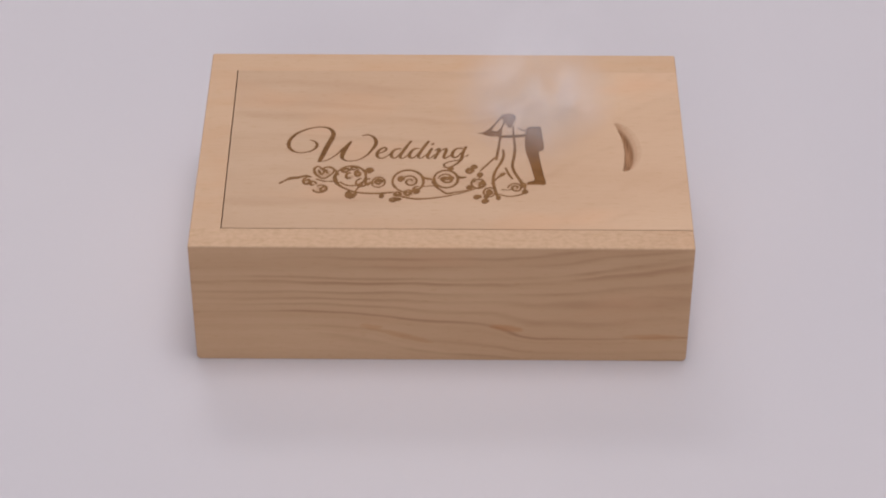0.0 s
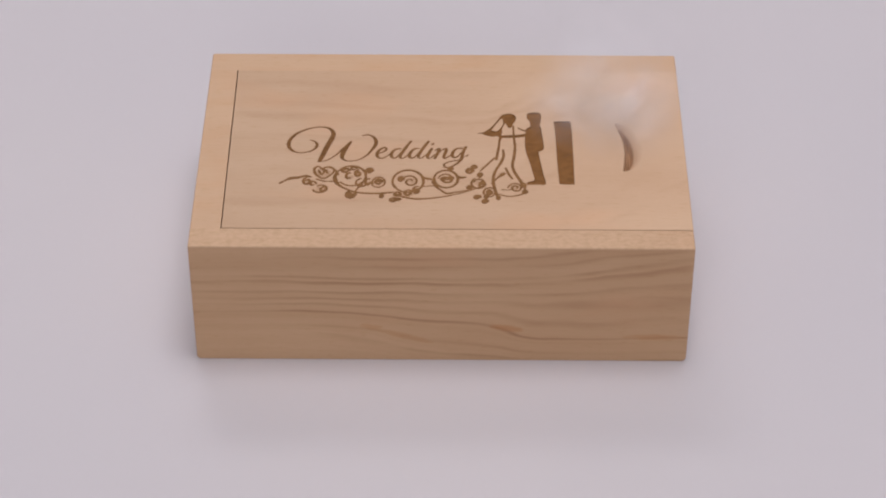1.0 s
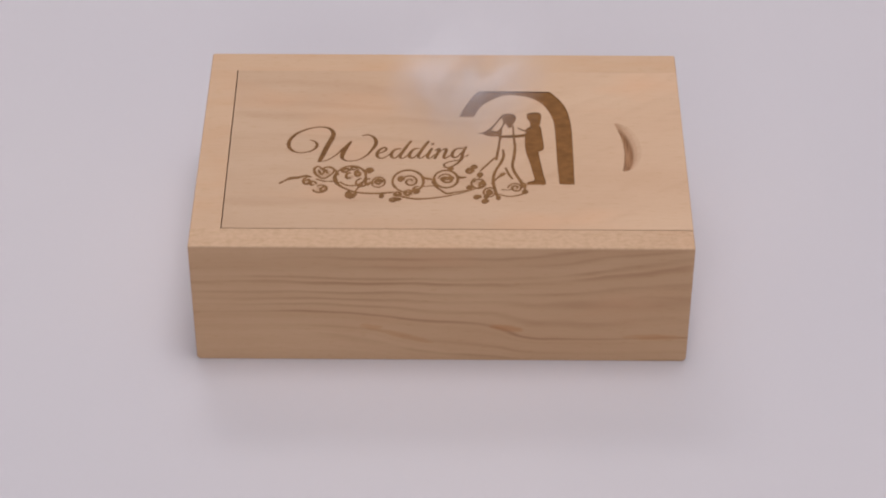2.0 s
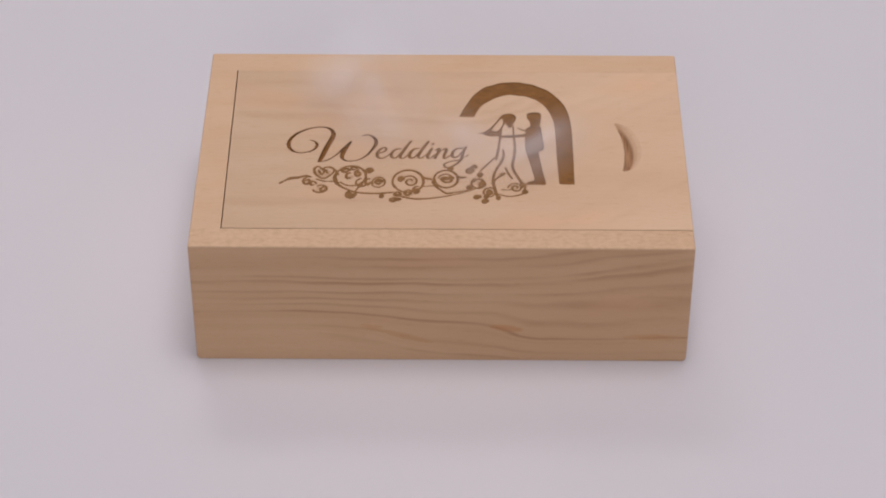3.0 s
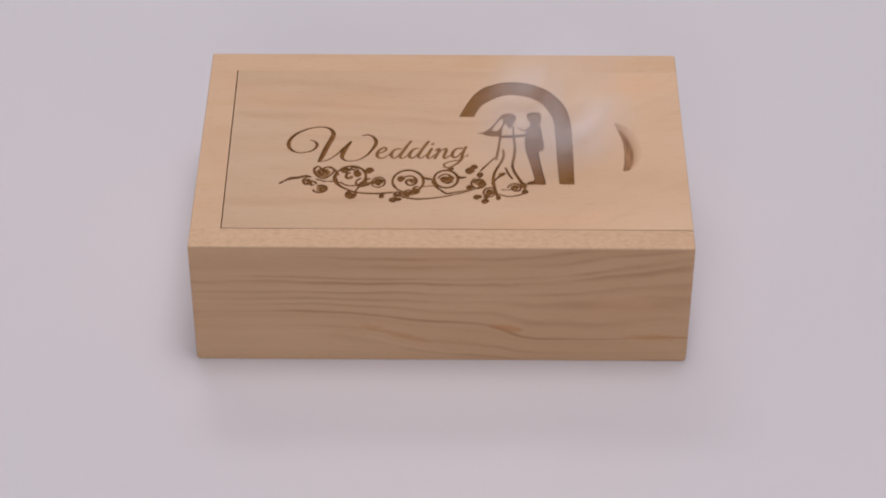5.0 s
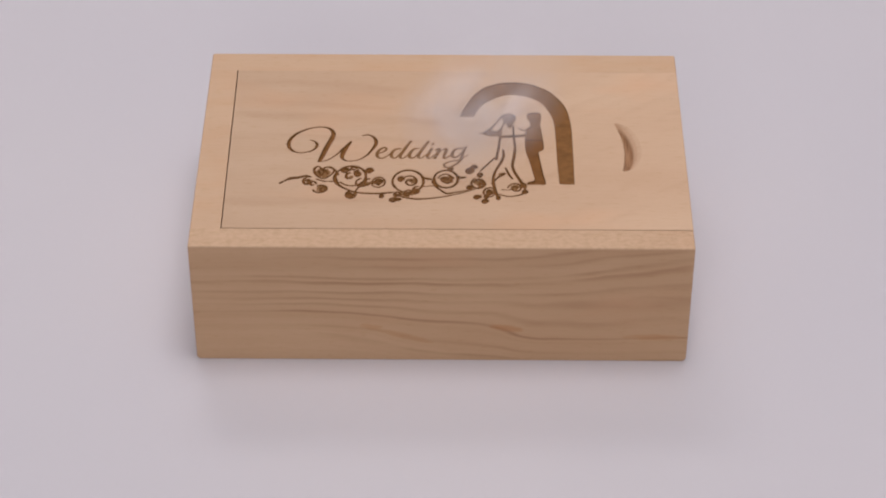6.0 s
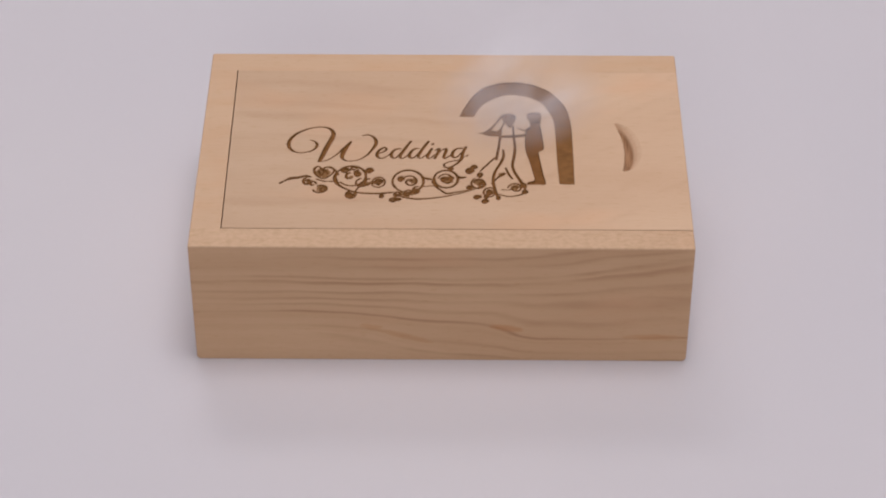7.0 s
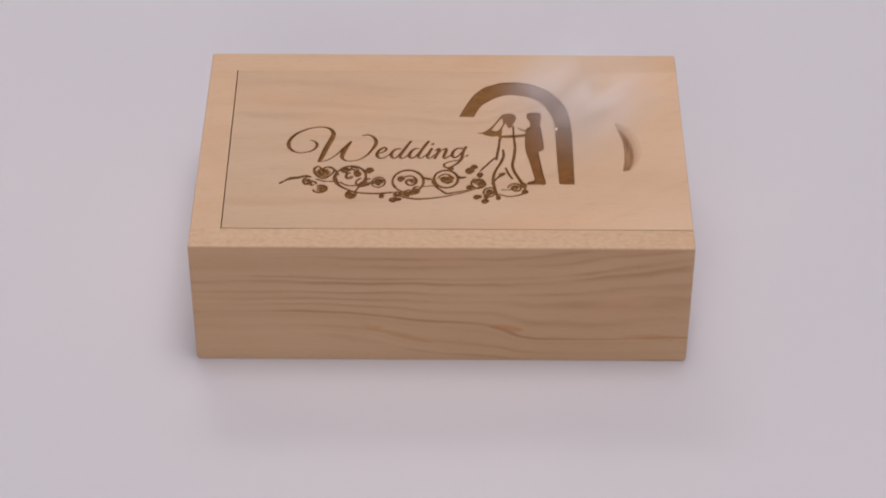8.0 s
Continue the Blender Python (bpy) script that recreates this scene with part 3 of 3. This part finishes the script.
def lid_mesh():
    z = lid_heights()
    nx, ny = GX.shape
    # the closed end runs a little out of square
    skew = np.where(GX < -43.6, -0.36 * (GY - 5.8) / 53.0, 0.0)
    top = np.stack([(GX + skew) * MM, GY * MM, z], -1).reshape(-1, 3)
    idx = np.arange(nx * ny).reshape(nx, ny)
    quads = np.stack([idx[:-1, :-1], idx[1:, :-1], idx[1:, 1:], idx[:-1, 1:]], -1).reshape(-1, 4)
    loop = np.concatenate([idx[:, 0], idx[-1, 1:], idx[-2::-1, -1], idx[0, -2:0:-1]])
    low = top[loop].copy()
    low[:, 2] = -3.9 * MM
    base = len(top)
    n = len(loop)
    k = np.arange(n)
    skirt = np.stack([loop, base + k, base + (k + 1) % n, np.roll(loop, -1)], -1)
    verts = np.concatenate([top, low])
    faces = [tuple(f) for f in quads.tolist()] + [tuple(f) for f in skirt.tolist()] + [tuple((base + k[::-1]).tolist())]
    me = bpy.data.meshes.new("lid")
    me.from_pydata(verts.tolist(), [], faces)
    me.polygons.foreach_set("use_smooth", [True] * len(quads) + [False] * (n + 1))
    me.update()
    return me


def layer_mesh(mask, top, low):
    """A thin closed slice of the lid's wood over the marked cells, between two heights."""
    cells = np.argwhere(mask)
    if not len(cells):
        return None
    marked = set(map(tuple, cells.tolist()))
    index, verts, faces = {}, [], []

    def at(i, j, up):
        key = (i, j, up)
        if key not in index:
            index[key] = len(verts)
            verts.append((XS[i] * MM, YS[j] * MM, top if up else low))
        return index[key]

    for i, j in marked:
        ring = ((i, j), (i + 1, j), (i + 1, j + 1), (i, j + 1))
        faces.append(tuple(at(a, b, True) for a, b in ring))
        faces.append(tuple(at(a, b, False) for a, b in ring[::-1]))
        for k, (di, dj) in enumerate(((0, -1), (1, 0), (0, 1), (-1, 0))):
            if (i + di, j + dj) not in marked:
                (a, b), (c, d) = ring[k], ring[(k + 1) % 4]
                faces.append((at(a, b, True), at(a, b, False), at(c, d, False), at(c, d, True)))
    return solid(verts, faces)


# slices of wood that the laser takes away: (object, time, rest pose)
SLICES = []


def slices(lid, name, field, key, lo, hi, count, t0, t1, first, region=None, cut=BURN_ONE, rim=0.02):
    """Splits a part of the drawing into runs along key and notes when each is burnt away.
    first: wood still whole; otherwise the layer left by the first pass, which went cut metres deep."""
    edges = np.linspace(lo, hi, count + 1)
    for k in range(count):
        mask = np.minimum.reduce([field[:-1, :-1], field[1:, :-1], field[:-1, 1:], field[1:, 1:]]) < (0.16 if first else rim)
        mask &= (key[:-1, :-1] >= edges[k]) & (key[:-1, :-1] < edges[k + 1])
        if region is not None:
            mask &= region[:-1, :-1]
        if first:
            me = layer_mesh(mask, 0.006 * MM, -BURN_ONE * 0.7)
        else:
            me = layer_mesh(mask, -cut, -BURN_TWO * 0.78)
        if me is None:
            continue
        me.materials.append(M_LID)
        ob = new(name, me)
        ob.parent = lid
        tagged(ob, kind="stuff")
        SLICES.append((ob, t0 + (t1 - t0) * (k + 0.5) / count))


def wooden_box():
    root = new("wooden_box")
    tagged(root, "pale maple box with a laser-engraved sliding lid, closed", "box")
    # body: a block with rounded corners, hollowed, with a channel for the lid
    bm = block(-BOX_L / 2, BOX_L / 2, 0, BOX_D, 0, BOX_H, 0.0)
    flanks = [e for e in bm.edges if max(v.co.z for v in e.verts) < 1e-6 and abs(e.verts[0].co.y - e.verts[1].co.y) > 0.01]
    bmesh.ops.bevel(bm, geom=flanks, offset=0.0013, segments=4, profile=0.5, affect="EDGES")
    foot = [e for e in bm.edges if max(v.co.z for v in e.verts) < 1e-6 and max(v.co.y for v in e.verts) < 1e-6]
    bmesh.ops.bevel(bm, geom=foot, offset=0.0007, segments=2, profile=0.5, affect="EDGES")
    upright = [e for e in bm.edges if abs(e.verts[0].co.z - e.verts[1].co.z) > 0.02]
    bmesh.ops.bevel(bm, geom=upright, offset=0.0004, segments=2, profile=0.5, affect="EDGES")
    top = [e for e in bm.edges if min(v.co.z for v in e.verts) > BOX_H - 1e-6]
    bmesh.ops.bevel(bm, geom=top, offset=0.0003, segments=2, profile=0.5, affect="EDGES")
    body = part("body", bm, M_BODY, root, "pale maple body with wavy growth lines")
    cutters = []
    # channel with leaning sides
    bm = bmesh.new()
    ends = []
    for x in (-44.0 * MM, 60 * MM):
        ends.append([bm.verts.new((x - (0.36 * MM if y > 30 else 0.0), y * MM, z * MM)) for y, z in ((5.55, 30.4), (4.6, 26.2), (59.3, 26.2), (58.25, 30.4))])
    bm.faces.new(ends[0])
    bm.faces.new(ends[1][::-1])
    for k in range(4):
        a, b = k, (k + 1) % 4
        bm.faces.new((ends[0][b], ends[0][a], ends[1][a], ends[1][b]))
    bmesh.ops.recalc_face_normals(bm, faces=list(bm.faces))
    cutters.append(part("channel", bm, M_BODY))
    cutters.append(part("hollow", block(-42 * MM, 43 * MM, 8 * MM, 56.5 * MM, 4 * MM, 27 * MM, 0.001), M_BODY))
    for c in cutters:
        mod = body.modifiers.new("cut", "BOOLEAN")
        mod.operation, mod.solver, mod.object = "DIFFERENCE", "EXACT", c
    bpy.context.view_layer.update()
    done = bpy.data.meshes.new_from_object(body.evaluated_get(bpy.context.evaluated_depsgraph_get()))
    body.modifiers.clear()
    body.data = done
    for c in cutters:
        bpy.data.objects.remove(c)
    lid = new("lid", lid_mesh())
    lid.data.materials.append(M_LID)
    lid.parent = root
    lid.location.z = LID_TOP
    tagged(lid, "sliding maple lid with burnt brown engraving")
    # first pass: heads, doorway leg, doorway tip, crown
    slices(lid, "uncut_wood", COAT, GY, 39.0, 44.6, 3, 0.02, 0.10, True)
    right = GX > 13.0
    slices(lid, "uncut_wood", ARCH, GY, 19.0, 50.2, 30, 0.17, 1.40, True, right)
    slices(lid, "uncut_wood", ARCH, -GY, -50.2, -41.5, 8, 1.42, 1.84, True, ~right)
    slices(lid, "uncut_wood", ARCH, GY, 50.2, 56.0, 6, 1.86, 2.66, True)
    # second pass, darker and deeper
    slices(lid, "scorched_layer", CAPITAL, GX, -33.5, -13.0, 10, 2.05, 2.8, False, cut=0.17 * MM, rim=-0.02)
    lower = np.minimum(VINE, GOWN)
    slices(lid, "scorched_layer", PETALS, GY, 13.2, 26.4, 12, 3.0, 4.45, False, np.minimum(lower, LETTERS) >= 0.06, cut=0.045 * MM)
    slices(lid, "scorched_layer", lower, GY, 13.2, 26.0, 12, 3.0, 4.45, False, cut=0.15 * MM, rim=-0.02)
    slices(lid, "scorched_layer", COAT, GY, 19.0, 35.0, 10, 4.45, 5.0, False)
    slices(lid, "scorched_layer", GOWN, GY, 26.0, 40.0, 8, 5.0, 6.0, False, COAT >= 0.04, cut=0.15 * MM, rim=-0.02)
    slices(lid, "scorched_layer", LETTERS, GX, -14.5, 6.0, 8, 6.0, 6.6, False, cut=0.16 * MM, rim=-0.02)
    slices(lid, "scorched_layer", COAT, GY, 35.0, 44.6, 8, 6.55, 7.25, False, (GOWN >= 0.04) | (GY > 40))
    slices(lid, "scorched_layer", ARCH, GY, 19.0, 39.3, 18, 7.27, 8.0, False, GX > 18)
    return root


setting()
BOX = wooden_box()


# ---- smoke and glowing specks over the cut ----
def smoke_material(name, strength):
    mat, nodes, links, bsdf = material(name, 0.9, 0.0)
    at = nodes.new("ShaderNodeTexCoord").outputs["Object"]
    sep = nodes.new("ShaderNodeSeparateXYZ")
    links.new(at, sep.inputs[0])
    # thins out to nothing at its rim, torn by a turbulent noise that differs from billow to billow
    side = calc(nodes, links, "DIVIDE", sep.outputs[0], 14.0 * MM)
    deep = calc(nodes, links, "DIVIDE", sep.outputs[1], 21.0 * MM)
    away = calc(nodes, links, "ADD", calc(nodes, links, "MULTIPLY", side, side), calc(nodes, links, "MULTIPLY", deep, deep))
    core = calc(nodes, links, "POWER", calc(nodes, links, "MAXIMUM", calc(nodes, links, "SUBTRACT", 1.0, away), 0.0), 1.7)
    shift = nodes.new("ShaderNodeVectorMath")
    shift.operation = "ADD"
    links.new(stretched(nodes, links, at, (95, 42, 60)), shift.inputs[0])
    links.new(calc(nodes, links, "MULTIPLY", nodes.new("ShaderNodeObjectInfo").outputs["Random"], 9.0), shift.inputs[1])
    torn = noise_at(nodes, links, shift.outputs[0], 1.0, 2.0, 0.45, 0.3)
    torn = ramp(nodes, links, torn, [(0.34, grey(0.15)), (0.66, grey(1.0))])
    links.new(calc(nodes, links, "MULTIPLY", calc(nodes, links, "MULTIPLY", core, torn), strength), bsdf.inputs["Alpha"])
    bsdf.inputs["Base Color"].default_value = (0.91, 0.91, 0.97, 1)
    return mat


def billow(w, d, h, seed):
    """A lumpy, low dome of smoke with a thin rim."""
    bm = bmesh.new()
    bmesh.ops.create_icosphere(bm, subdivisions=4, radius=1)
    for v in bm.verts:
        n = noise.noise(v.co * 1.7 + Vector((seed, 0, 0)))
        k = 1 + 0.06 * n
        v.co = (v.co.x * k * w, v.co.y * k * d, v.co.z * h * (1 + 0.25 * n))
    # open below, where the smoke is too thin to show
    bmesh.ops.delete(bm, geom=[v for v in bm.verts if v.co.z < -0.02 * h], context="VERTS")
    for f in bm.faces:
        f.smooth = True
    return bm


def smoke_cloud(name, label, mat, clouds):
    """clouds: each billow's place in the cloud, its size against a full one and its turn."""
    root = new(name)
    tagged(root, label, "smoke")
    for k, (x, y, z, size, turn) in enumerate(clouds):
        ob = part("billow", billow(15.5 * MM, 23.0 * MM, 1.4 * MM, 3.7 * k + len(name)), mat, root)
        ob.matrix_basis = pose(x * MM, y * MM, z * MM, 0, 0, turn) @ Matrix.Scale(size, 4)
    return root


def spark(radius):
    mat, nodes, links, bsdf = material("ember_glow", 0.5, 0.1)
    bsdf.inputs["Base Color"].default_value = (0.9, 0.5, 0.25, 1)
    bsdf.inputs["Emission Color"].default_value = (1.0, 0.90, 0.76, 1)
    bsdf.inputs["Emission Strength"].default_value = 2.2
    bm = bmesh.new()
    bmesh.ops.create_icosphere(bm, subdivisions=2, radius=radius)
    for v in bm.verts:
        v.co *= 1 + 0.35 * noise.noise(v.co * 9000)
        v.co.x *= 1.3
    return tagged(part("laser_spark", bm, mat), "tiny glowing ember where the laser burns", "spark")


PLUME = smoke_cloud("smoke_plume", "thin bluish-white smoke drifting over the burnt wood", smoke_material("smoke", 0.22),
                    ((0, -1.0, 3.6, 1.25, 0), (2.5, 6.0, 6.5, 1.05, -18)))
WISP = smoke_cloud("smoke_wisp", "faint wisp of smoke low over the engraving", smoke_material("thin_smoke", 0.25),
                   ((-6.5, -1.0, 1.5, 0.85, 12), (7.5, 3.0, 2.0, 0.8, -20)))
EMBERS = [spark(0.12 * MM), spark(0.10 * MM)]


def dips(places):
    """Rows for a speck that lies on the cut at the given times (seconds, x, y in millimetres) and in the wood between them."""
    rows = []
    for t, x, y in places:
        glow, gone = pose(x * MM, y * MM, LID_TOP - 0.1 * MM), pose(x * MM, y * MM, LID_TOP - 2.2 * MM)
        rows += [(t - 0.034, gone), (t, glow), (t + 0.034, gone)]
    kept = {}
    for t, m in rows:
        if t <= 8.0 and (frame(t) not in kept or m.translation.z > kept[frame(t)][1].translation.z):
            kept[frame(t)] = (t, m)
    first = rows[0][1]
    out = [(0.0, first)] + [kept[k] for k in sorted(kept) if k > 1]
    return out if out[-1][0] > 7.98 else out + [(8.0, rows[-1][1])]


# ---- what moves ----
def motions():
    plume = [(0, 17.9, 45.4), (0.1, 29.3, 47.5), (0.2, 7.9, 43.4), (0.3, 16.1, 43.4), (0.4, 30.1, 37.7), (0.5, 32.9, 49.5), (0.7, 31.6, 45.5), (1, 35.8, 46.5), (1.2, 22.3, 53.4), (1.4, 20.0, 55.4), (1.5, 12.1, 53.4), (1.6, 6.7, 57.4), (1.7, 10.3, 51.3), (2.2, -0.4, 47.3), (2.8, -7.6, 47.2), (2.9, -15.7, 41.3), (3, -15.8, 45.2), (3.1, -21.9, 47.2), (3.2, -19.3, 41.3), (3.3, 11.4, 47.4), (3.4, 20.9, 43.5), (3.5, 16.2, 47.4), (3.6, 11.2, 26.2), (3.7, -28.8, 43.2), (3.8, -2.6, 26.1), (3.9, -29.7, 37.3), (4, -25.4, 47.1), (4.1, -22.2, 55.2), (4.2, -6.4, 49.2), (4.3, -30.9, 37.3), (4.4, -31.2, 43.2), (4.5, 25.5, 39.6), (4.6, 23.5, 33.8), (4.7, 24.3, 41.5), (5.2, 20.8, 41.5), (5.8, 21.9, 39.6), (5.9, -12.1, 37.4), (6, 7.8, 39.5), (6.1, 19.5, 37.6), (6.2, -15.7, 41.3), (6.3, 1.9, 45.3), (6.4, -5.2, 47.3), (6.5, -1.0, 45.3), (6.6, 17.2, 39.5), (6.7, 21.1, 51.4), (6.8, 10.2, 43.4), (6.9, 16.3, 51.4), (7, 16.2, 47.4), (7.2, 16.3, 54.4), (7.3, 28.6, 30.0), (7.4, 20.5, 30.0), (7.5, 31.4, 34.8), (7.6, 30.0, 38.7), (7.8, 17.2, 39.5), (7.9, 27.6, 44.5), (8, 28.6, 44.5)]
    walk(PLUME, [(t, pose(x * MM, y * MM, LID_TOP, 0, 0, 14 * math.sin(7 * t))) for t, x, y in plume])
    wisp = [(0, 20.9, 41.9), (0.3, 25.3, 32.4), (0.5, 27.7, 32.4), (1, 33.9, 42.0), (1.4, 18.8, 55.9), (1.5, 12.8, 59.9), (1.7, 7.9, 51.8), (2.8, -0.5, 47.7), (3, 11.9, 28.5), (3.2, -21.1, 24.6), (3.4, 20.8, 36.2), (3.5, 7.8, 36.1), (3.7, -28.4, 32.1), (3.9, -29.4, 30.2), (4, -28.5, 34.0), (4.2, -9.8, 37.9), (4.4, -28.4, 32.1), (4.5, 20.8, 36.2), (4.7, 23.0, 32.4), (5.8, 17.3, 38.1), (5.9, -10.7, 24.7), (6, 7.9, 38.0), (6.2, -16.6, 28.4), (6.5, 2.0, 41.8), (6.7, 19.8, 45.9), (7, 15.0, 41.9), (7.2, 15.2, 55.8), (7.3, 27.5, 28.6), (7.5, 35.9, 29.5), (8, 27.7, 43.9)]
    walk(WISP, [(t, pose(x * MM, y * MM, LID_TOP, 0, 0, 20 * math.cos(5 * t))) for t, x, y in wisp])
    walk(EMBERS[0], dips([(0.7, 24.9, 33.0), (0.9, 26.2, 39.7), (1.5, 7.3, 48.2), (3.2, -18.5, 16.3), (3.3, 7.2, 16.6), (4.4, -33.3, 20.0), (4.7, 19.5, 30.5), (5.8, 12.5, 30.8), (6.2, -4.4, 31.8), (6.3, 1.4, 28.5), (6.4, -8.9, 31.6), (6.5, 1.1, 31.3), (6.6, 20.2, 36.2), (6.9, 18.7, 38.7), (7.3, 26.2, 20.9), (7.4, 23.7, 23.2), (7.5, 23.8, 25.8), (7.6, 23.5, 28.8), (7.7, 23.7, 31.1), (7.9, 23.7, 36.2), (8, 23.8, 38.5)]))
    walk(EMBERS[1], dips([(6.5, 0.4, 30.7), (7.4, 26.7, 23.3), (7.5, 26.8, 26.0), (7.7, 26.9, 31.3), (7.9, 26.9, 36.2), (8, 26.9, 38.3)]))
    for ob, t in SLICES:
        up, down = pose(0, 0, 0), pose(0, 0, -1.7 * MM)
        rows = [(0, up), (max(t - 0.04, 0.034), up), (min(max(t + 0.04, 0.1), 7.96), down), (8, down)]
        walk(ob, rows)


motions()
